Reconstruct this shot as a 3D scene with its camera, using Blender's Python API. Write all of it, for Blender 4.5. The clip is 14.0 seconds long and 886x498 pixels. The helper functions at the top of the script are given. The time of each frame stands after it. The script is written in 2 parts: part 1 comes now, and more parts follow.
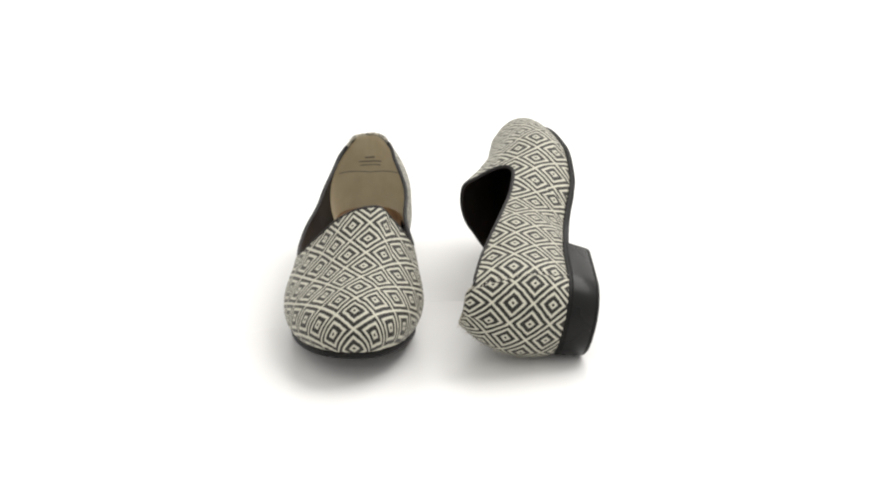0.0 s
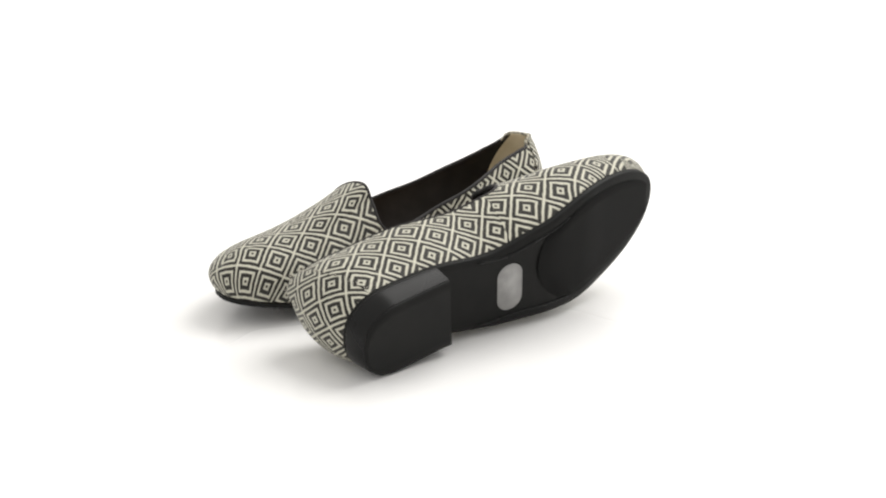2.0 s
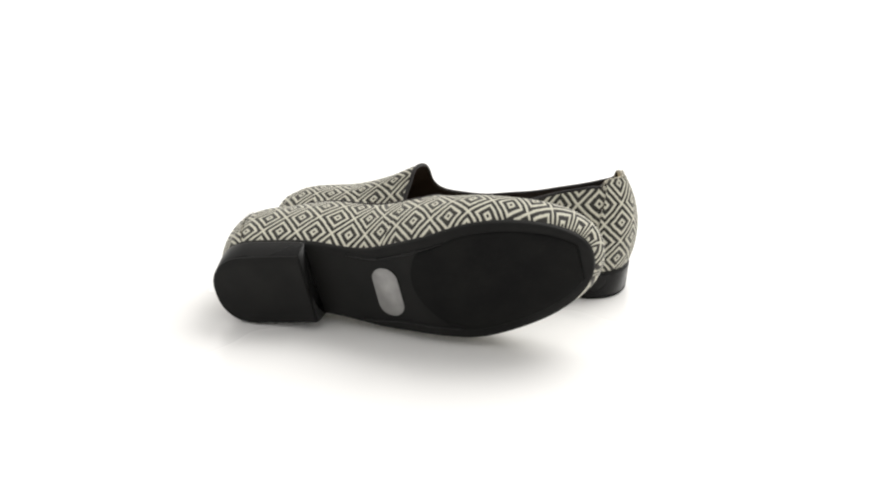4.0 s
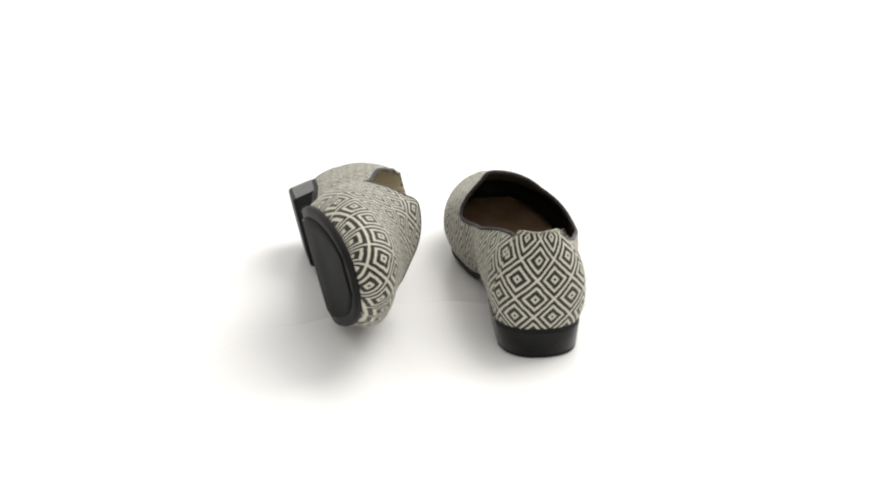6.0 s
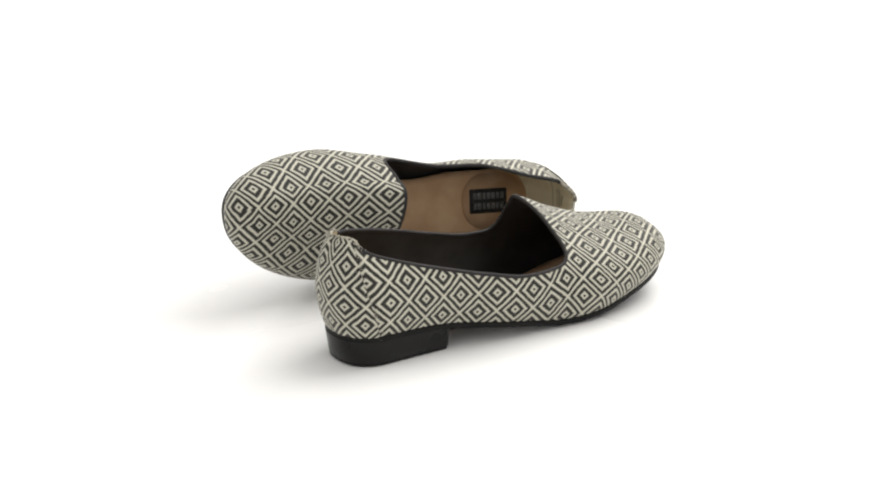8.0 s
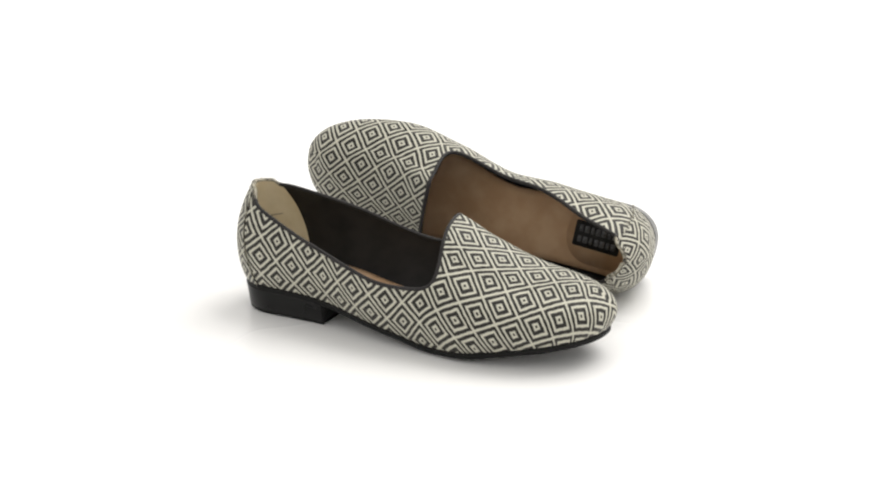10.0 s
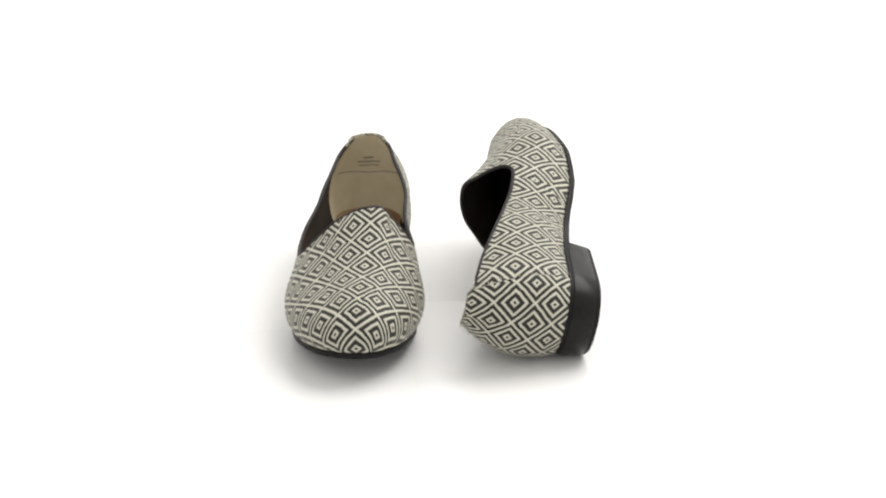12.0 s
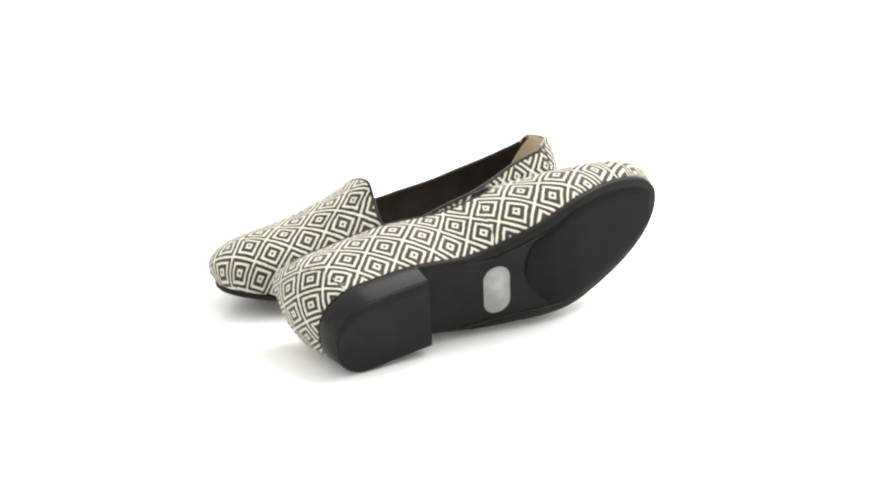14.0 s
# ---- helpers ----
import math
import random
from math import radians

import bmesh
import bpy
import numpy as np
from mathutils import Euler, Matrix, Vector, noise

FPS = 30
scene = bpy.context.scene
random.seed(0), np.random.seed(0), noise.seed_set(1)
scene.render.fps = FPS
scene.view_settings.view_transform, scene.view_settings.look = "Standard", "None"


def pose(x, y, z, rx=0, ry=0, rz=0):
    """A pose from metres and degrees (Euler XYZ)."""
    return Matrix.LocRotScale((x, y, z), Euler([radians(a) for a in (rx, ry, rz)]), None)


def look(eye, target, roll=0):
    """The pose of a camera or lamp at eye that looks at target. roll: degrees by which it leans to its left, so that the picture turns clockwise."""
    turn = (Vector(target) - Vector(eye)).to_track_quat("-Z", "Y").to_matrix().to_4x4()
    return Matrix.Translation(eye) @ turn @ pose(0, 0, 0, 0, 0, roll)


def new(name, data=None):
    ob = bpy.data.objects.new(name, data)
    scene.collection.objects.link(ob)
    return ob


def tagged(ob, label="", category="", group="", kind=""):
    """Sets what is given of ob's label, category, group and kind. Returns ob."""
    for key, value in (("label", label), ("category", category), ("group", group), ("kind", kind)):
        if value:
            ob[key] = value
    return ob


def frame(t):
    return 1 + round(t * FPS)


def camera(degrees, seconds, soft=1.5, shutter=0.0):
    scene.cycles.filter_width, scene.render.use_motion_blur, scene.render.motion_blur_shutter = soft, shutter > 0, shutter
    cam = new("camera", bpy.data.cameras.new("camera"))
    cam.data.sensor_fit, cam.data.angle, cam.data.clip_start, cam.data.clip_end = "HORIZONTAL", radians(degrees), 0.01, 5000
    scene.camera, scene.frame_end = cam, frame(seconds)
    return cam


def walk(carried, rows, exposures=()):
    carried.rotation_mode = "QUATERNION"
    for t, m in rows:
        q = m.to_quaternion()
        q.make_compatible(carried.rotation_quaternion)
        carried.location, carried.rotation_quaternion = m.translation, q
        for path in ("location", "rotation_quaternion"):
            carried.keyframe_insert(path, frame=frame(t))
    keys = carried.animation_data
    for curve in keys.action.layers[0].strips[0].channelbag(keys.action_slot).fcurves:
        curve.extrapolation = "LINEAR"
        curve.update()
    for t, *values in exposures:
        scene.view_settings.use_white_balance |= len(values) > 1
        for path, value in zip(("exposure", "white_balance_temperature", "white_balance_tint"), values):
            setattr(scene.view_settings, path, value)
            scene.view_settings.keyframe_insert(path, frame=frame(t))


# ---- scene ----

# ---- camera: it stands still on a tripod, looking down at the turning shoes ----
PITCH, REACH = 20.29, 1.140
AIM = Vector((0.0019, 0.0, 0.0324))
cam = camera(28.0, 14.0, soft=2.15)
EYE = AIM + Vector((0, -REACH * math.cos(radians(PITCH)), REACH * math.sin(radians(PITCH))))
ROLL = -0.88
walk(cam, [(0.0, look(EYE, AIM, ROLL)), (14.0, look(EYE, AIM, ROLL))], exposures=[(0.0, 0.0), (13.75, 0.0), (14.0, 0.75)])

# ---- light: a white light tent with one large soft box behind ----
world = bpy.data.worlds.new("tent_light")
scene.world = world
world.use_nodes = True
world.node_tree.nodes["Background"].inputs[0].default_value = (1.0, 0.985, 0.96, 1)
world.node_tree.nodes["Background"].inputs[1].default_value = 0.91


def soft_box(eye, target, size, watts):
    data = bpy.data.lights.new("soft_box", "AREA")
    data.shape, data.size, data.energy = "SQUARE", size, watts
    data.color = (1.0, 0.985, 0.96)
    new("soft_box", data).matrix_world = look(eye, target)


soft_box((0.74, 0.52, 1.34), (0, 0.05, 0), 1.25, 24.0)

# ---- materials ----


def material(name):
    m = bpy.data.materials.new(name)
    m.use_nodes = True
    nt = m.node_tree
    return m, nt.nodes, nt.links, nt.nodes["Principled BSDF"]


def sums(nodes, links, op, a, b=None, c=None):
    n = nodes.new("ShaderNodeMath")
    n.operation = op
    for k, v in enumerate((a, b, c)):
        if v is None:
            continue
        if isinstance(v, (int, float)):
            n.inputs[k].default_value = v
        else:
            links.new(v, n.inputs[k])
    return n.outputs[0]


def ramp(nodes, links, fac, stops, smooth="LINEAR"):
    n = nodes.new("ShaderNodeValToRGB")
    n.color_ramp.interpolation = smooth
    el = n.color_ramp.elements
    while len(el) < len(stops):
        el.new(0.5)
    for e, (p, c) in zip(el, stops):
        e.position, e.color = p, (*c, 1)
    links.new(fac, n.inputs[0])
    return n.outputs[0]


def noise_of(nodes, links, scale, detail=3, coords="Object"):
    tc = nodes.new("ShaderNodeTexCoord")
    n = nodes.new("ShaderNodeTexNoise")
    n.inputs["Scale"].default_value, n.inputs["Detail"].default_value = scale, detail
    links.new(tc.outputs[coords], n.inputs["Vector"])
    return n.outputs[0]


def bump(nodes, links, bsdf, height, strength, distance):
    n = nodes.new("ShaderNodeBump")
    n.inputs["Strength"].default_value, n.inputs["Distance"].default_value = strength, distance
    links.new(height, n.inputs["Height"])
    links.new(n.outputs[0], bsdf.inputs["Normal"])


def plain(name, a, b, scale, rough, relief=0.2, depth=0.0004, fine=900, spec=0.5):
    """A surface of two close tones in soft patches, with fine grain."""
    m, nodes, links, bsdf = material(name)
    patch = noise_of(nodes, links, scale)
    links.new(ramp(nodes, links, patch, [(0.35, a), (0.65, b)]), bsdf.inputs["Base Color"])
    grain = noise_of(nodes, links, fine, 2)
    bump(nodes, links, bsdf, grain, relief, depth)
    r = sums(nodes, links, "MULTIPLY_ADD", patch, 0.2, rough - 0.1)
    links.new(r, bsdf.inputs["Roughness"])
    bsdf.inputs["Specular IOR Level"].default_value = spec
    return m


PITCH_U, PITCH_V = 0.0239, 0.0248


def woven_fabric():
    """Jacquard of nested diamonds in ecru and black yarn; its UV map is in metres."""
    m, nodes, links, bsdf = material("diamond_jacquard")
    uv = nodes.new("ShaderNodeUVMap")
    uv.uv_map = "cloth"
    wob = nodes.new("ShaderNodeTexNoise")
    wob.inputs["Scale"].default_value, wob.inputs["Detail"].default_value = 260, 2
    links.new(uv.outputs[0], wob.inputs["Vector"])
    mixed = nodes.new("ShaderNodeVectorMath")
    mixed.operation = "MULTIPLY_ADD"
    mixed.inputs[1].default_value = (0.0011, 0.0011, 0)
    links.new(wob.outputs["Color"], mixed.inputs[0])
    links.new(uv.outputs[0], mixed.inputs[2])
    sep = nodes.new("ShaderNodeSeparateXYZ")
    links.new(mixed.outputs[0], sep.inputs[0])
    f = lambda op, a, b=None, c=None: sums(nodes, links, op, a, b, c)
    a = f("DIVIDE", sep.outputs[0], PITCH_U)
    b = f("DIVIDE", sep.outputs[1], PITCH_V)

    def cell(v):
        return f("ABSOLUTE", f("SUBTRACT", f("FRACT", v), 0.5))

    d = f("MULTIPLY", f("MAXIMUM", cell(f("ADD", a, b)), cell(f("SUBTRACT", a, b))), 2.0)
    w, k = (1, 1, 1), (0, 0, 0)
    stripe = ramp(nodes, links, d, [(0.0, k), (0.07, k), (0.12, w), (0.22, w), (0.275, k), (0.485, k), (0.54, w),
                                    (0.66, w), (0.715, k), (0.89, k), (0.94, w), (1.0, w)])
    yarn = nodes.new("ShaderNodeTexNoise")
    yarn.inputs["Scale"].default_value, yarn.inputs["Detail"].default_value = 1500, 3
    links.new(uv.outputs[0], yarn.inputs["Vector"])
    light = ramp(nodes, links, yarn.outputs[0], [(0.3, (0.46, 0.443, 0.36)), (0.7, (0.67, 0.65, 0.535))])
    dark = ramp(nodes, links, yarn.outputs[0], [(0.3, (0.008, 0.0075, 0.006)), (0.75, (0.034, 0.031, 0.025))])
    mix = nodes.new("ShaderNodeMix")
    mix.data_type = "RGBA"
    links.new(stripe, mix.inputs[0])
    links.new(dark, mix.inputs[6])
    links.new(light, mix.inputs[7])
    links.new(mix.outputs[2], bsdf.inputs["Base Color"])
    bsdf.inputs["Roughness"].default_value = 0.5
    bsdf.inputs["Specular IOR Level"].default_value = 0.3
    bsdf.inputs["Sheen Weight"].default_value, bsdf.inputs["Sheen Roughness"].default_value = 0.3, 0.35
    bsdf.inputs["Sheen Tint"].default_value = (0.95, 0.92, 0.82, 1)
    h = f("MULTIPLY_ADD", yarn.outputs[0], 0.5, stripe)
    bump(nodes, links, bsdf, h, 0.9, 0.0007)
    return m


FABRIC = woven_fabric()
BINDING = plain("black_leather_binding", (0.014, 0.0125, 0.0122), (0.026, 0.0235, 0.023), 60, 0.55, spec=0.25)
LINING = plain("black_lining", (0.013, 0.0122, 0.0115), (0.022, 0.0205, 0.019), 80, 0.6, spec=0.25)
TAN = plain("tan_leather", (0.43, 0.262, 0.145), (0.535, 0.35, 0.21), 45, 0.6, 0.15, spec=0.2)
PALE = plain("pale_suede_lining", (0.69, 0.60, 0.40), (0.78, 0.69, 0.49), 70, 0.85, 0.4)
SOLE = plain("black_rubber", (0.0045, 0.0045, 0.0042), (0.009, 0.0088, 0.0082), 40, 0.55, 0.25, spec=0.15)
HEEL = plain("black_lacquered_heel", (0.0045, 0.0045, 0.0045), (0.009, 0.0088, 0.0085), 30, 0.26, 0.06, spec=0.17)
TREAD = plain("matt_black_tread", (0.0035, 0.0035, 0.0035), (0.007, 0.007, 0.0065), 50, 0.66, 0.4, spec=0.10)
PLATE = plain("grey_plate", (0.24, 0.235, 0.23), (0.30, 0.295, 0.285), 150, 0.45, 0.2)
INK = plain("dark_print", (0.20, 0.17, 0.12), (0.32, 0.27, 0.20), 200, 0.6)
SILVER = plain("grey_print", (0.09, 0.09, 0.095), (0.17, 0.17, 0.175), 900, 0.5)
TAB = plain("raw_cloth_edge", (0.04, 0.036, 0.03), (0.50, 0.46, 0.36), 420, 0.85, 0.6)
YARN = plain("ecru_yarn", (0.50, 0.47, 0.39), (0.68, 0.64, 0.55), 300, 0.85)
WHITE = plain("white_acrylic", (0.86, 0.855, 0.845), (0.89, 0.885, 0.875), 2, 0.27, 0.02, 0.0002)

# ---- the white sweep: a floor that curves up behind into a wall ----


def link_mesh(name, bm, mat, parent=None, label="", smooth=True):
    bmesh.ops.recalc_face_normals(bm, faces=bm.faces)
    me = bpy.data.meshes.new(name)
    bm.to_mesh(me)
    bm.free()
    me.materials.append(mat)
    if smooth:
        me.polygons.foreach_set("use_smooth", [True] * len(me.polygons))
    ob = new(name, me)
    ob.parent = parent
    return tagged(ob, label) if label else ob


def part(name, bm, mat, parent, label="", smooth=True):
    return link_mesh(name, bm, mat, parent, label, smooth)


def build_sweep():
    bm = bmesh.new()
    line = [(-1.7, 0.0), (-0.6, 0.0), (1.0, 0.0)]
    line += [(1.0 + 0.6 * math.sin(a), 0.6 - 0.6 * math.cos(a)) for a in np.linspace(0.1, math.pi / 2, 14)]
    line += [(1.6, 2.0)]
    rows = [[bm.verts.new((x, y, z)) for x in (-1.5, -0.5, 0.5, 1.5)] for y, z in line]
    for r, q in zip(rows, rows[1:]):
        for k in range(3):
            bm.faces.new((r[k], r[k + 1], q[k + 1], q[k]))
    floor = link_mesh("ground", bm, WHITE)
    tagged(floor, "glossy white studio sweep curving up into a white background", "studio floor", kind="structure")


build_sweep()

# ---- the shape of the shoe: a right shoe, heel at x = 0, toe along +x, inner side +y ----
LENGTH, HEEL_X = 0.2485, 0.0055


def curve(x, xs, ys):
    """A smooth monotone curve through a few stations."""
    xs, ys = np.array(xs, float), np.array(ys, float)
    h, d = np.diff(xs), np.diff(ys) / np.diff(xs)
    m = np.concatenate([[d[0]], np.where(d[:-1] * d[1:] > 0, 2 * d[:-1] * d[1:] / (d[:-1] + d[1:] + 1e-12), 0), [d[-1]]])
    x = np.clip(np.asarray(x, float), xs[0], xs[-1])
    i = np.clip(np.searchsorted(xs, x) - 1, 0, len(h) - 1)
    t = (x - xs[i]) / h[i]
    return ((2 * t**3 - 3 * t**2 + 1) * ys[i] + (t**3 - 2 * t**2 + t) * h[i] * m[i]
            + (3 * t**2 - 2 * t**3) * ys[i + 1] + (t**3 - t**2) * h[i] * m[i + 1])


def step(x, a, b):
    t = np.clip((np.asarray(x, float) - a) / (b - a), 0, 1)
    return t * t * (3 - 2 * t)


TOE_Y = 0.004


def rounded(x, heel, toe):
    a = np.clip(1 - np.clip((heel + HEEL_X - x) / heel, 0, 1) ** 2.35, 0, 1) ** (1 / 2.35)
    b = np.clip(1 - np.clip((x - LENGTH + toe) / toe, 0, 1) ** 2.15, 0, 1) ** (1 / 2.15)
    return a, b


def lateral(x):
    a, b = rounded(x, 0.027, 0.092)
    full = curve(x, [0, 0.03, 0.07, 0.11, 0.15, 0.175, LENGTH], [0.0260, 0.0255, 0.0265, 0.0340, 0.0380, 0.0410, 0.0415])
    return TOE_Y * (1 - b) - full * a * b


def medial(x):
    a, b = rounded(x, 0.027, 0.068)
    full = curve(x, [0, 0.03, 0.07, 0.105, 0.15, 0.185, LENGTH], [0.0224, 0.0243, 0.0235, 0.0195, 0.0285, 0.0352, 0.0345])
    return TOE_Y * (1 - b) + full * a * b


def seat(x):
    """Height of the line where the upper meets the sole."""
    return curve(x, [0, 0.055, 0.09, 0.125, 0.152, 0.175, 0.200, LENGTH], [0.0202, 0.0190, 0.0147, 0.0092, 0.0052, 0.0066, 0.0110, 0.0190])


def ridge(x):
    z = curve(x, [0.008, 0.05, 0.09, 0.145, 0.17, 0.20, 0.225, 0.240], [0.0928, 0.0848, 0.0836, 0.0736, 0.0618, 0.0512, 0.0472, 0.0418])
    y = curve(x, [0.008, 0.10, 0.15, 0.20, 0.240], [-0.0024, 0.0032, 0.0122, 0.0093, 0.0061])
    return y, z


def topline(x):
    return curve(x, [-0.01, 0.0150, 0.0185, 0.03, 0.06, 0.09, 0.12, 0.15, LENGTH],
                 [0.0790, 0.0782, 0.0718, 0.0662, 0.0558, 0.0470, 0.0415, 0.0425, 0.0425])


THROAT, THROAT_DIP = 0.1470, 0.0035


def kept(p):
    """Above zero where there is upper, below zero in the foot opening."""
    yr, _ = ridge(np.clip(p[..., 0], 0.008, 0.240))
    lift = step(p[..., 1], 0, 0.012) * curve(p[..., 0], [0, 0.014, 0.024, 0.05, 0.10, 0.15], [0, 0, 0.0052, 0.0085, 0.0076, 0])
    sink = 0.0015 * step(-p[..., 1], 0, 0.015) * step(p[..., 0], 0.10, 0.135)
    a = topline(p[..., 0]) + lift - sink - p[..., 2]
    b = p[..., 0] - (THROAT + THROAT_DIP * ((p[..., 1] - yr) / 0.03) ** 2)
    k = 0.016
    h = np.clip(0.5 + 0.5 * (a - b) / k, 0, 1)
    return b * (1 - h) + a * h + k * h * (1 - h)


COLS, ROWS = 121, 56


def half_shell(side):
    """Points, normals and cloth coordinates of one half of the closed last, from heel back to toe (columns) and sole to ridge (rows)."""
    t = np.linspace(0, 1, COLS)
    xo = HEEL_X + (LENGTH - HEEL_X) * (1 - np.cos(np.pi * t)) / 2
    yo = medial(xo) if side > 0 else lateral(xo)
    zo = seat(xo)
    xr = curve(xo, [0, 0.05, 0.19, LENGTH], [0.0085, 0.054, 0.187, 0.231])
    yr, zr = ridge(xr)
    psi = np.linspace(0, np.pi / 2, ROWS)[None, :]
    k = curve(xo, [0, 0.03, 0.08, 0.14, 0.19, LENGTH], [0.9, 1.0, 1.5, 1.25, 1.1, 1.2])[:, None]
    across = (1 - np.cos(psi)) ** k
    up = np.sin(psi)
    arc_o = np.concatenate([[0], np.cumsum(np.hypot(np.diff(xo), np.diff(yo)))])
    tang = np.stack([np.gradient(xo, t), np.gradient(yo, t)], 1)
    tang[0], tang[-1] = (0, side), (0, -side)
    tang /= np.linalg.norm(tang, axis=1)[:, None]
    out = np.stack([-tang[:, 1], tang[:, 0]], 1) * side
    fullness = [0.0060, 0.0068, 0.0108, 0.0075, 0.0050] if side > 0 else [0.0060, 0.0056, 0.0060, 0.0066, 0.0050]
    bulge = curve(xo, [0, 0.05, 0.12, 0.18, LENGTH], fullness)[:, None] * np.sin(np.pi * np.clip(up * (1.12 if side > 0 else 1.25), 0, 1)) ** 0.8
    flat = np.stack([
        xo[:, None] + (xr - xo)[:, None] * across,
        yo[:, None] + (yr - yo)[:, None] * across,
        zo[:, None] + (zr - zo)[:, None] * up], 2)
    p = flat + np.stack([out[:, :1] * bulge, out[:, 1:] * bulge, 0 * bulge], 2)
    du, dw = np.gradient(p, axis=0), np.gradient(p, axis=1)
    n = np.cross(du, dw) * -side
    n[:, -1] = n[:, -2]
    n[0, :, 1] = n[-1, :, 1] = 0
    n /= np.linalg.norm(n, axis=2, keepdims=True) + 1e-12
    # cloth: over the vamp it drops to the front and to the sides, on the quarters it hangs upright
    drop = zr[:, None] - p[..., 2]
    vamp_u = flat[..., 0] + 0.85 * drop * np.clip(out[:, :1], 0, 1) ** 2
    vamp_v = side * (flat[..., 1] - yr[:, None]) + 0.9 * drop * out[:, 1:] ** 2
    m = int(np.argmin(np.abs(xo - 0.165)))
    low = float(np.interp(0.040, p[m, :, 2], vamp_v[m]))
    w = step(xo, 0.12, 0.168)[:, None]
    w = w + (1 - w) * step(p[..., 2], 0.038, 0.050) * step(xo, 0.10, 0.132)[:, None]
    v = w * vamp_v + (1 - w) * (low + 0.040 - p[..., 2] - 0.10 * (flat[..., 0] - 0.165))
    around = arc_o - np.interp(0.09, xo, arc_o) + 0.09
    q = step(xo, 0.08, 0.14)[:, None]
    u = (1 - q) * around[:, None] + q * vamp_u
    return dict(p=p, n=n, u=u, v=v * side, arc=np.repeat(arc_o[:, None], ROWS, 1), side=side)


SHELLS = [half_shell(-1), half_shell(1)]
for end in (0, -1):  # the halves share their seam at the heel and at the toe
    SHELLS[1]["p"][end], SHELLS[1]["n"][end] = SHELLS[0]["p"][end], SHELLS[0]["n"][end]
COUNTER = 0.031


def clip(poly, g):
    """Cut a polygon, a list of value rows, to where g (the value at each corner) is above zero."""
    res = []
    n = len(poly)
    for i in range(n):
        a, b, ga, gb = poly[i], poly[(i + 1) % n], g[i], g[(i + 1) % n]
        if ga >= 0:
            res.append(a)
        if (ga >= 0) != (gb >= 0):
            res.append(a + (b - a) * (ga / (ga - gb)))
    return res


def carve(mirror, offset, rule, cloth=(0, 0)):
    """A shell of the upper at that offset from its outer face, where the upper is kept and the rules (functions of a value row) are above zero."""
    bm = bmesh.new()
    uv = bm.loops.layers.uv.new("cloth")
    flip = -1 if mirror else 1
    made = {}

    def corner(row):
        q = row[:3] + row[3:6] * offset
        key = tuple(np.round(q * 2e5).astype(int))
        if key not in made:
            made[key] = bm.verts.new((q[0], q[1] * flip, q[2]))
        return made[key]

    for sh in SHELLS:
        rows = np.concatenate([sh["p"], sh["n"], sh["u"][..., None], sh["v"][..., None], sh["arc"][..., None],
                               np.full((COLS, ROWS, 1), sh["side"]), kept(sh["p"])[..., None]], 2)
        ok = np.ones((COLS, ROWS), bool) if not rule else np.all([[[fn(r) > -0.004 for r in col] for col in rows] for fn in rule], axis=0)
        for i in range(COLS - 1):
            for j in range(ROWS - 1):
                if not ok[i, j]:
                    continue
                poly = [rows[i, j], rows[i + 1, j], rows[i + 1, j + 1], rows[i, j + 1]]
                if max(r[10] for r in poly) <= 0:
                    continue
                poly = clip(poly, [r[10] for r in poly])
                for fn in rule:
                    if len(poly) < 3:
                        break
                    poly = clip(poly, [fn(r) for r in poly])
                if len(poly) < 3:
                    continue
                vs, us = [], []
                for r in poly:
                    c = corner(r)
                    if c not in vs:
                        vs.append(c)
                        us.append(cloth(r) if callable(cloth) else (r[6] + cloth[0], r[7] + cloth[1]))
                if len(vs) < 3:
                    continue
                try:
                    face = bm.faces.new(vs)
                except ValueError:
                    continue
                for loop, c in zip(face.loops, us):
                    loop[uv].uv = c
    return bm


def opening_loop():
    """The edge of the foot opening as a closed line of even steps, with the upper's normals."""
    spot, near = {}, {}
    for sh in SHELLS:
        g = kept(sh["p"])
        rows = np.concatenate([sh["p"], sh["n"]], 2)
        for i in range(COLS - 1):
            for j in range(ROWS - 1):
                ring = [(i, j), (i + 1, j), (i + 1, j + 1), (i, j + 1)]
                cut = []
                for a, b in zip(ring, ring[1:] + ring[:1]):
                    if (g[a] >= 0) != (g[b] >= 0):
                        q = rows[a] + (rows[b] - rows[a]) * (g[a] / (g[a] - g[b]))
                        key = tuple(np.round(q[:3] * 2e5).astype(int))
                        spot[key] = q
                        cut.append(key)
                if len(cut) == 2 and cut[0] != cut[1]:
                    near.setdefault(cut[0], []).append(cut[1])
                    near.setdefault(cut[1], []).append(cut[0])
    first = min(near, key=lambda k: k[0])
    chain, last, now = [first], None, first
    while True:
        ways = [k for k in near[now] if k != last and (k == first or k not in chain[-4:])]
        if not ways or ways[0] == first or len(chain) > 2000:
            break
        last, now = now, ways[0]
        chain.append(now)
    ring = np.array([spot[k] for k in chain + [first]])
    d = np.concatenate([[0], np.cumsum(np.linalg.norm(np.diff(ring[:, :3], axis=0), axis=1))])
    s = np.linspace(0, d[-1], 261)[:-1]
    line = np.stack([np.interp(s, d, ring[:, k]) for k in range(6)], 1)
    for _ in range(2):
        line = 0.5 * line + 0.25 * (np.roll(line, 1, 0) + np.roll(line, -1, 0))
    return line


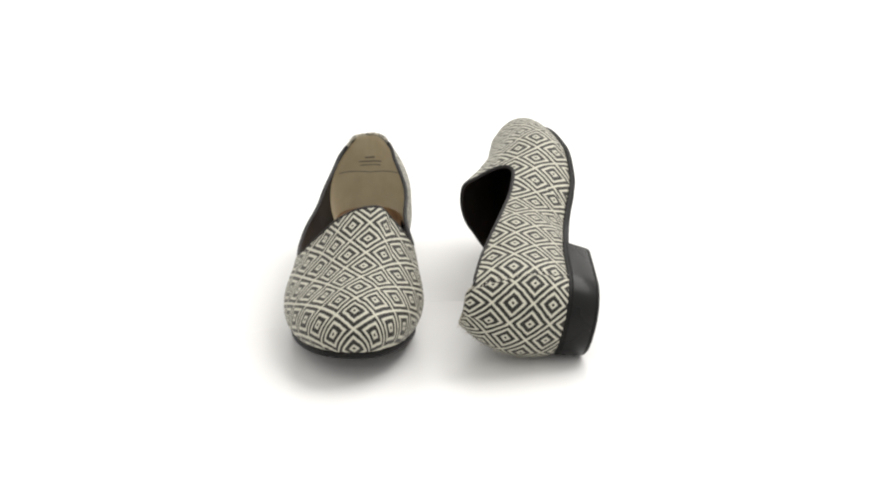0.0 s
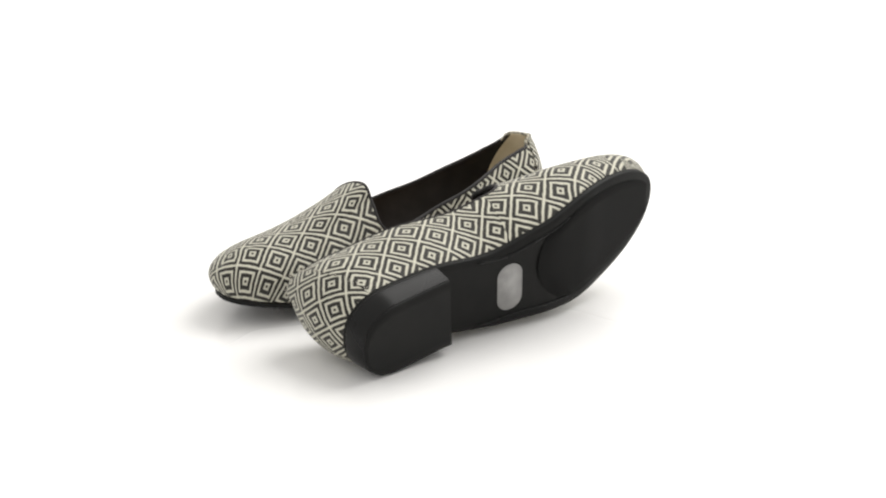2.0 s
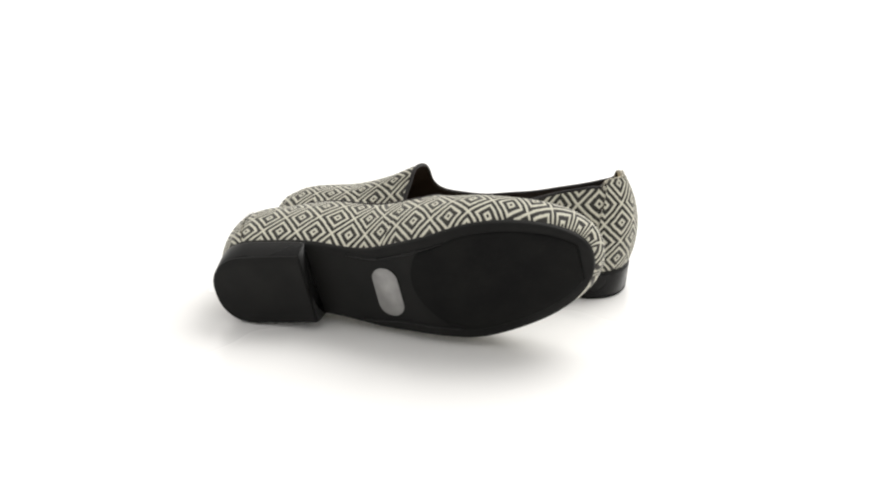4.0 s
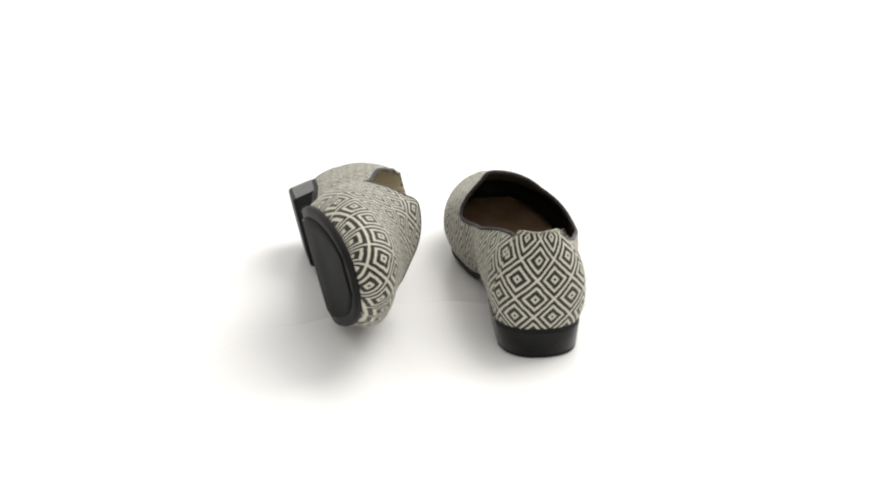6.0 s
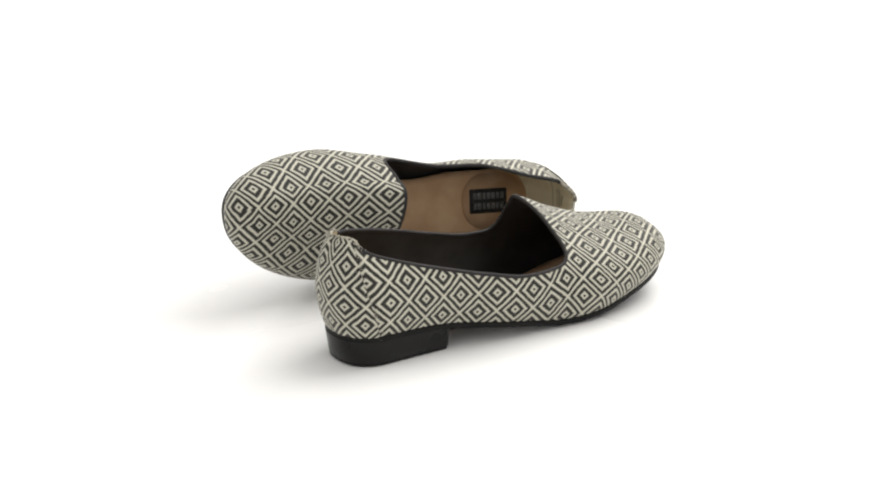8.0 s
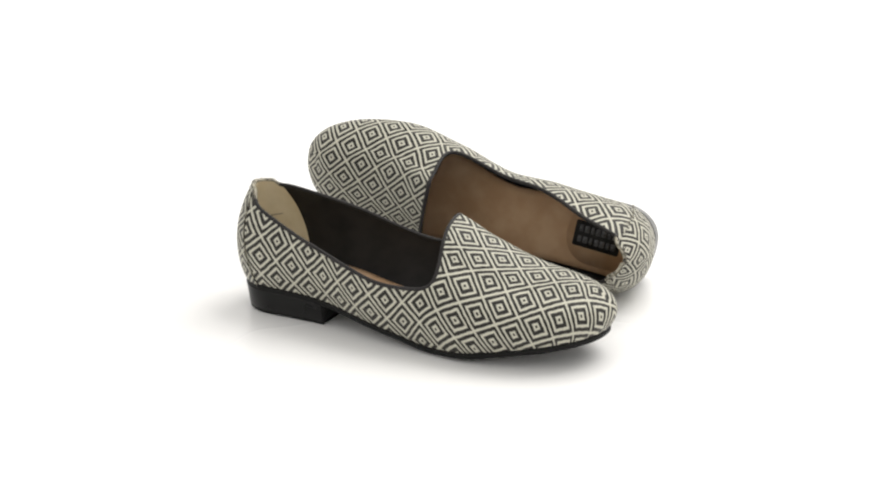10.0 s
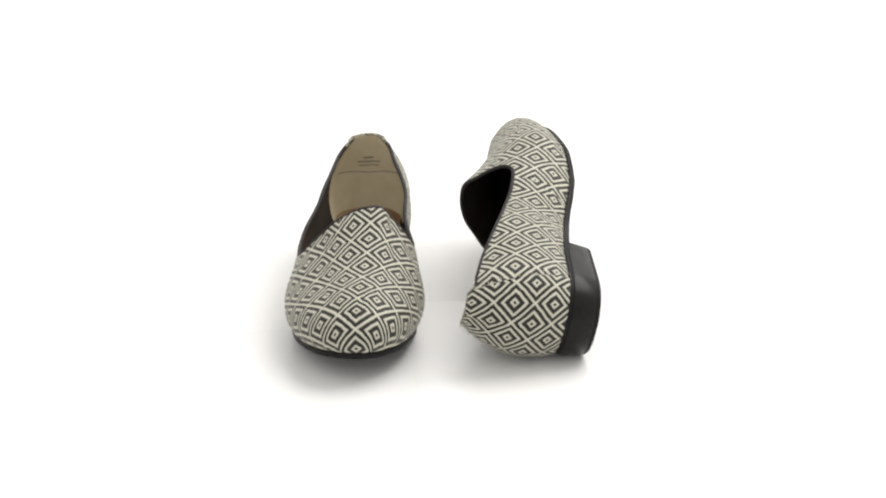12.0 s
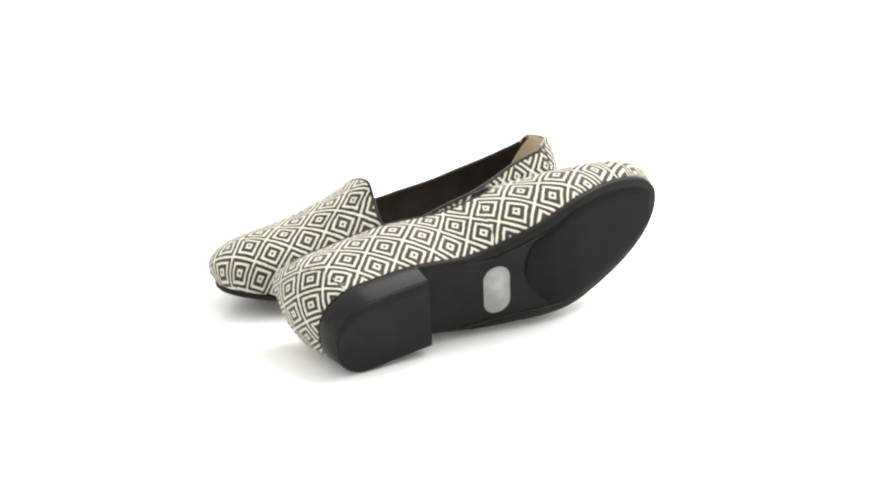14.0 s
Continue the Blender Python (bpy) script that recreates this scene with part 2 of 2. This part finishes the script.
def tube(line, radius, mirror, flat=1.0, sides=8, closed=True):
    bm = bmesh.new()
    flip = np.array([1, -1, 1]) if mirror else np.ones(3)
    n = len(line)
    rings = []
    for i in range(n):
        a, b = (line[(i - 1) % n, :3], line[(i + 1) % n, :3]) if closed else (line[max(i - 1, 0), :3], line[min(i + 1, n - 1), :3])
        t = (b - a) / (np.linalg.norm(b - a) + 1e-9)
        o = line[i, 3:6] - t * np.dot(line[i, 3:6], t)
        o /= np.linalg.norm(o) + 1e-9
        e = np.cross(t, o)
        rings.append([bm.verts.new((line[i, :3] + radius * (math.cos(q) * o + flat * math.sin(q) * e)) * flip)
                      for q in np.linspace(0, 2 * math.pi, sides, endpoint=False)])
    for i in range(n if closed else n - 1):
        r, q = rings[i], rings[(i + 1) % n]
        for k in range(sides):
            bm.faces.new((r[k], r[(k + 1) % sides], q[(k + 1) % sides], q[k]))
    if not closed:
        bm.faces.new(rings[0])
        bm.faces.new(rings[-1])
    return bm


def slab(x0, x1, top, bottom, grow, mirror, nx=90, ny=10, ends=(True, True), taper=0.0, bevel=0.0008, sides=None):
    """A plate with the outline of the sole, grown by that much, between two heights that follow x."""
    bm = bmesh.new()
    flip = -1 if mirror else 1
    lo, hi = sides or (lateral, medial)
    t = np.linspace(0, 1, nx)
    full = (1 - np.cos(np.pi * t)) / 2
    xs = x0 + (x1 - x0) * full
    layers = []
    prof = [(top, 0.0), (top, 1.0), (lambda x: top(x) - bevel, 1.0), (lambda x: bottom(x) + bevel, 2.0), (bottom, 3.0)]
    for height, kind in prof[1:]:
        inset = {1.0: 0.0, 2.0: -taper, 3.0: -taper - bevel}[kind]
        g = grow + inset
        # outline grown about its own shape
        ring = []
        for side, fn in ((-1, lo), (1, hi)):
            seq = []
            for x in xs:
                y = fn(np.array(x))
                seq.append((x, y))
            seq = np.array(seq)
            tg = np.gradient(seq, axis=0)
            if ends[0]:
                tg[0] = (0, side)
            if ends[1]:
                tg[-1] = (0, -side)
            tg /= np.linalg.norm(tg, axis=1)[:, None] + 1e-12
            nrm = np.stack([-tg[:, 1], tg[:, 0]], 1) * side
            seq = seq + nrm * g
            ring.append(seq)
        layers.append((ring, height))
    grids = []
    for ring, height in layers:
        rows = []
        for i in range(nx):
            a, b = ring[0][i], ring[1][i]
            row = []
            for k in range(ny + 1):
                x, y = a + (b - a) * k / ny
                row.append((x, y * flip, float(height(np.array(x)))))
            rows.append(row)
        grids.append(rows)

    def sheet(rows):
        vs = [[bm.verts.new(c) for c in r] for r in rows]
        for r, q in zip(vs, vs[1:]):
            for k in range(ny):
                bm.faces.new((r[k], r[k + 1], q[k + 1], q[k]))
    sheet(grids[0])
    sheet(grids[-1])
    for ga, gb in zip(grids, grids[1:]):
        ea = [r[0] for r in ga] + [r[-1] for r in ga[::-1]]
        eb = [r[0] for r in gb] + [r[-1] for r in gb[::-1]]
        va, vb = [bm.verts.new(c) for c in ea], [bm.verts.new(c) for c in eb]
        for i in range(len(va)):
            j = (i + 1) % len(va)
            bm.faces.new((va[i], va[j], vb[j], vb[i]))
    bmesh.ops.remove_doubles(bm, verts=bm.verts, dist=2e-6)
    bmesh.ops.dissolve_degenerate(bm, edges=bm.edges, dist=1e-7)
    return bm


def pad(cx, cy, hx, hy, round_, z0, z1, mirror, n=8):
    """A flat plate with rounded corners; its heights are functions of x."""
    bm = bmesh.new()
    flip = -1 if mirror else 1
    ring = []
    for sx, sy, a0 in ((1, 1, 0), (-1, 1, 90), (-1, -1, 180), (1, -1, 270)):
        for a in np.linspace(a0, a0 + 90, n):
            ring.append((cx + sx * (hx - round_) + round_ * math.cos(radians(a)), cy + sy * (hy - round_) + round_ * math.sin(radians(a))))
    levels = []
    for z in (z0, z1):
        levels.append([bm.verts.new((x, y * flip, float(z(np.array(x))))) for x, y in ring])
    m = len(ring)
    for i in range(m):
        j = (i + 1) % m
        bm.faces.new((levels[0][i], levels[0][j], levels[1][j], levels[1][i]))
    bm.faces.new(levels[1])
    bm.faces.new(levels[0][::-1])
    return bm


SOLE_T = 0.0038


def build_shoe(mirror, label, cloth, quarter_cloth):
    shoe = new("loafer")
    tagged(shoe, label, "shoe", "pair of loafers")
    inner = lambda x: seat(x) + 0.0045
    base = lambda x: seat(x) - SOLE_T
    # upper: vamp with the outer quarter in one, inner quarter, heel counter
    seam = lambda r: r[0] - (0.128 + 0.25 * (r[2] - 0.03)) if r[9] > 0 else 1.0
    wing = lambda r: (r[8] - COUNTER + 0.22 * (r[2] - 0.03))
    part("vamp", carve(mirror, 0.0, [seam, lambda r: wing(r) if r[9] < 0 else 1.0], cloth), FABRIC, shoe)
    part("quarter", carve(mirror, 0.0, [lambda r: -seam(r) if r[9] > 0 else -1.0, wing], quarter_cloth), FABRIC, shoe)
    part("heel_counter", carve(mirror, 0.0007, [lambda r: -wing(r)], lambda r: (1.2 * r[8] * r[9] + 0.06 * r[2] + 0.004, 1.06 * r[2] + 0.006)), FABRIC, shoe, "diamond-patterned heel counter panel")
    # lining
    part("lining", carve(mirror, -0.0016, [lambda r: r[0] - 0.0232 - 0.25 * (0.06 - r[2]) + (0.0055 if r[9] < 0 else 0.0)]), LINING, shoe, "black fabric lining")
    part("heel_lining", carve(mirror, -0.0018, [lambda r: 0.0237 + 0.25 * (0.06 - r[2]) - r[0] - (0.0055 if r[9] < 0 else 0.0)]), PALE, shoe, "pale beige suede heel lining")
    line = opening_loop()
    line[:, :3] -= line[:, 3:6] * 0.0007
    first = int(np.argmax(line[:, 0]))
    walked = np.roll(line, -first, axis=0)
    inside_tab = np.nonzero(walked[:, 0] < 0.0185)[0]
    a, b = inside_tab[0], inside_tab[-1]
    bound = np.concatenate([walked[b:], walked[:a + 1]])
    part("binding", tube(bound, 0.0013, mirror, closed=False), BINDING, shoe, "narrow black leather edge binding")
    part("tab_edge", tube(walked[a - 1:b + 2], 0.0010, mirror, closed=False), TAB, shoe, "raw woven edge of the heel tab")
    rng = random.Random(5 if mirror else 3)
    fray = bmesh.new()
    edge = [q for q in line if q[0] < 0.019]
    for sh in SHELLS:
        for j in range(ROWS - 1):
            cut = sh["arc"][:, j] - COUNTER + 0.22 * (sh["p"][:, j, 2] - 0.03)
            i = int(np.argmax(cut > 0))
            if kept(sh["p"][i, j]) > 0:
                edge.append(np.concatenate([sh["p"][i, j] - sh["n"][i, j] * 0.0006, sh["n"][i, j]]))
    for q in edge:
        for _ in range(2):
            a = q[:3] + q[3:6] * 0.0014 + np.array([rng.uniform(-1, 1), rng.uniform(-1, 1), rng.uniform(-1.5, 0.2)]) * 0.0012
            b = a + q[3:6] * rng.uniform(0.0004, 0.0016) + np.array([rng.uniform(-1, 1), rng.uniform(-1, 1), rng.uniform(-0.4, 1.2)]) * 0.0013
            side = np.cross(b - a, q[3:6] + 0.01)
            side *= 0.00028 / (np.linalg.norm(side) + 1e-9)
            up = np.array([0, 0, 0.00028])
            flip = np.array([1, -1, 1]) if mirror else np.ones(3)
            vs = [fray.verts.new(w * flip) for w in (a - side, a + side, a + up, b)]
            for f in ((0, 1, 3), (1, 2, 3), (2, 0, 3), (0, 2, 1)):
                fray.faces.new([vs[i] for i in f])
    tagged(part("frayed_threads", fray, YARN, shoe, "loose ecru yarn ends along the heel's top edge"), kind="stuff")
    # inside
    inside = lambda fn, s: (lambda x: fn(x) - s * 0.0018)
    insole = part("insole", slab(HEEL_X, LENGTH - 0.006, inner, lambda x: seat(x) + 0.0005, -0.0006, mirror,
                                 sides=(inside(lateral, -1), inside(medial, 1))), TAN, shoe, "tan leather insole")
    part("heel_pad", pad(0.0360, 0.0, 0.0268, 0.0190, 0.018, lambda x: inner(x) - 0.0005, lambda x: inner(x) + 0.0014, mirror), TAN, insole, "padded tan heel cushion")
    tag = part("label", pad(0.0415, 0.0, 0.0160, 0.0085, 0.0012, lambda x: inner(x) + 0.001, lambda x: inner(x) + 0.0019, mirror), LINING, insole, "black woven label with two lines of grey print")
    # sole
    part("outsole", slab(HEEL_X, LENGTH, seat, base, 0.0006, mirror), SOLE, shoe, "thin black rubber outsole")
    part("heel_block", slab(HEEL_X, 0.0700, lambda x: base(x) + 0.001, lambda x: 0.0 * x + 0.0020, 0.0008, mirror, ends=(True, False), nx=50, taper=0.0018, bevel=0.0006,
                            sides=(lateral, medial)), HEEL, shoe, "low black lacquered heel")
    part("heel_lift", slab(HEEL_X, 0.0695, lambda x: 0.0 * x + 0.0024, lambda x: 0.0 * x, -0.0012, mirror, ends=(True, False), nx=50, taper=0.0004, bevel=0.0010,
                           sides=(lateral, medial)), SOLE, shoe, "matt black rubber heel lift")
    part("shank_plate", pad(0.1202, -0.0083, 0.0085, 0.0168, 0.0083, lambda x: base(x) + 0.001, lambda x: base(x) - 0.0006, mirror), PLATE, shoe, "grey oval plate set in the sole")
    tread = slab(0.139, LENGTH - 0.0065, lambda x: base(x) + 0.001, lambda x: base(x) - 0.0013, 0.0, mirror, nx=60, ends=(False, True), bevel=0.0006,
                 sides=(lambda x: lateral(x) + 0.0055, lambda x: medial(x) - 0.0055))
    for v in tread.verts:
        v.co.x += 0.016 * ((abs(v.co.y) / 0.030) ** 2) * float(1 - step(v.co.x, 0.139, 0.175))
    part("tread", tread, TREAD, shoe, "matt black forefoot tread")
    for side, fn in ((-1, lateral), (1, medial)):
        xs = np.linspace(0.098, 0.165, 24)
        ys = fn(xs) - side * (0.0028 + 0.0035 * step(xs, 0.098, 0.125))
        line = np.stack([xs, ys, base(xs) - 0.0001, 0 * xs, 0 * xs, 0 * xs - 1], 1)
        part("groove_rib", tube(line, 0.0008, mirror, closed=False), HEEL, shoe)
    for row in (-0.0036, 0.0036):
        for j, w in enumerate((0.0016, 0.0011, 0.0017, 0.0014, 0.0010, 0.0016, 0.0013)):
            part("print_bar", pad(0.0297 + 0.0039 * j, row, w, 0.0022, 0.0004, lambda x: inner(x) + 0.0015, lambda x: inner(x) + 0.0021, mirror, n=3),
                 SILVER, tag, "grey print")
    # faint stamp inside the heel
    for z0, z1, reach in ((0.0600, 0.0612, 0.0040), (0.0570, 0.0580, 0.0085), (0.0543, 0.0550, 0.0075)):
        part("print_bar", carve(mirror, -0.0022, [lambda r: reach - r[8], lambda r: r[2] - z0, lambda r: z1 - r[2]]), INK, shoe, "small dark stamp inside the heel")
    part("stitch_line", carve(mirror, -0.0021, [lambda r: 0.024 - r[8], lambda r: r[2] - 0.0486 - 0.12 * r[8], lambda r: 0.0492 + 0.12 * r[8] - r[2]]), INK, shoe, "curved stitch line across the heel lining")
    return shoe


RIGHT = build_shoe(False, "black and ecru diamond-patterned loafer standing upright on its heel", (0.0070, 0.0033), (0.006, 0.009))
LEFT = build_shoe(True, "black and ecru diamond-patterned loafer lying on its outer side", (-0.0018, -0.0010), (-0.0022, -0.0023))

# ---- the turn: both shoes ride one turntable round the upright axis ----
RIGHT_POSE = pose(-0.0475, 0.1152, 0, 0, 0, -91.17)
LEFT_POSE = pose(0.0898, -0.1225, 0.0194, -78.10, -8.90, 92.50)
TURN = [(0.0, 0.0), (0.5, 12.46), (1.0, 25.8), (1.5, 39.59), (2.0, 54.66), (2.5, 67.86), (3.0, 81.93), (3.2, 87.48), (5.3, 151.76), (5.5, 157.19), (6.0, 173.76), (6.5, 188.16), (7.0, 203.63), (7.5, 219.07), (8.0, 235.94), (8.2, 241.47), (10.3, 306.0), (10.5, 313.56), (11.0, 329.22), (11.5, 344.54), (12.0, 359.51), (12.5, 376.38), (13.0, 391.78), (13.5, 406.85), (14.0, 421.5)]


def turned(t, m):
    a = float(curve(t, [r[0] for r in TURN], [r[1] for r in TURN]))
    return Matrix.Rotation(radians(-a), 4, "Z") @ m


def motions():
    times = [k * 0.25 for k in range(57)]
    walk(RIGHT, [(t, turned(t, RIGHT_POSE)) for t in times])
    walk(LEFT, [(t, turned(t, LEFT_POSE)) for t in times])


motions()
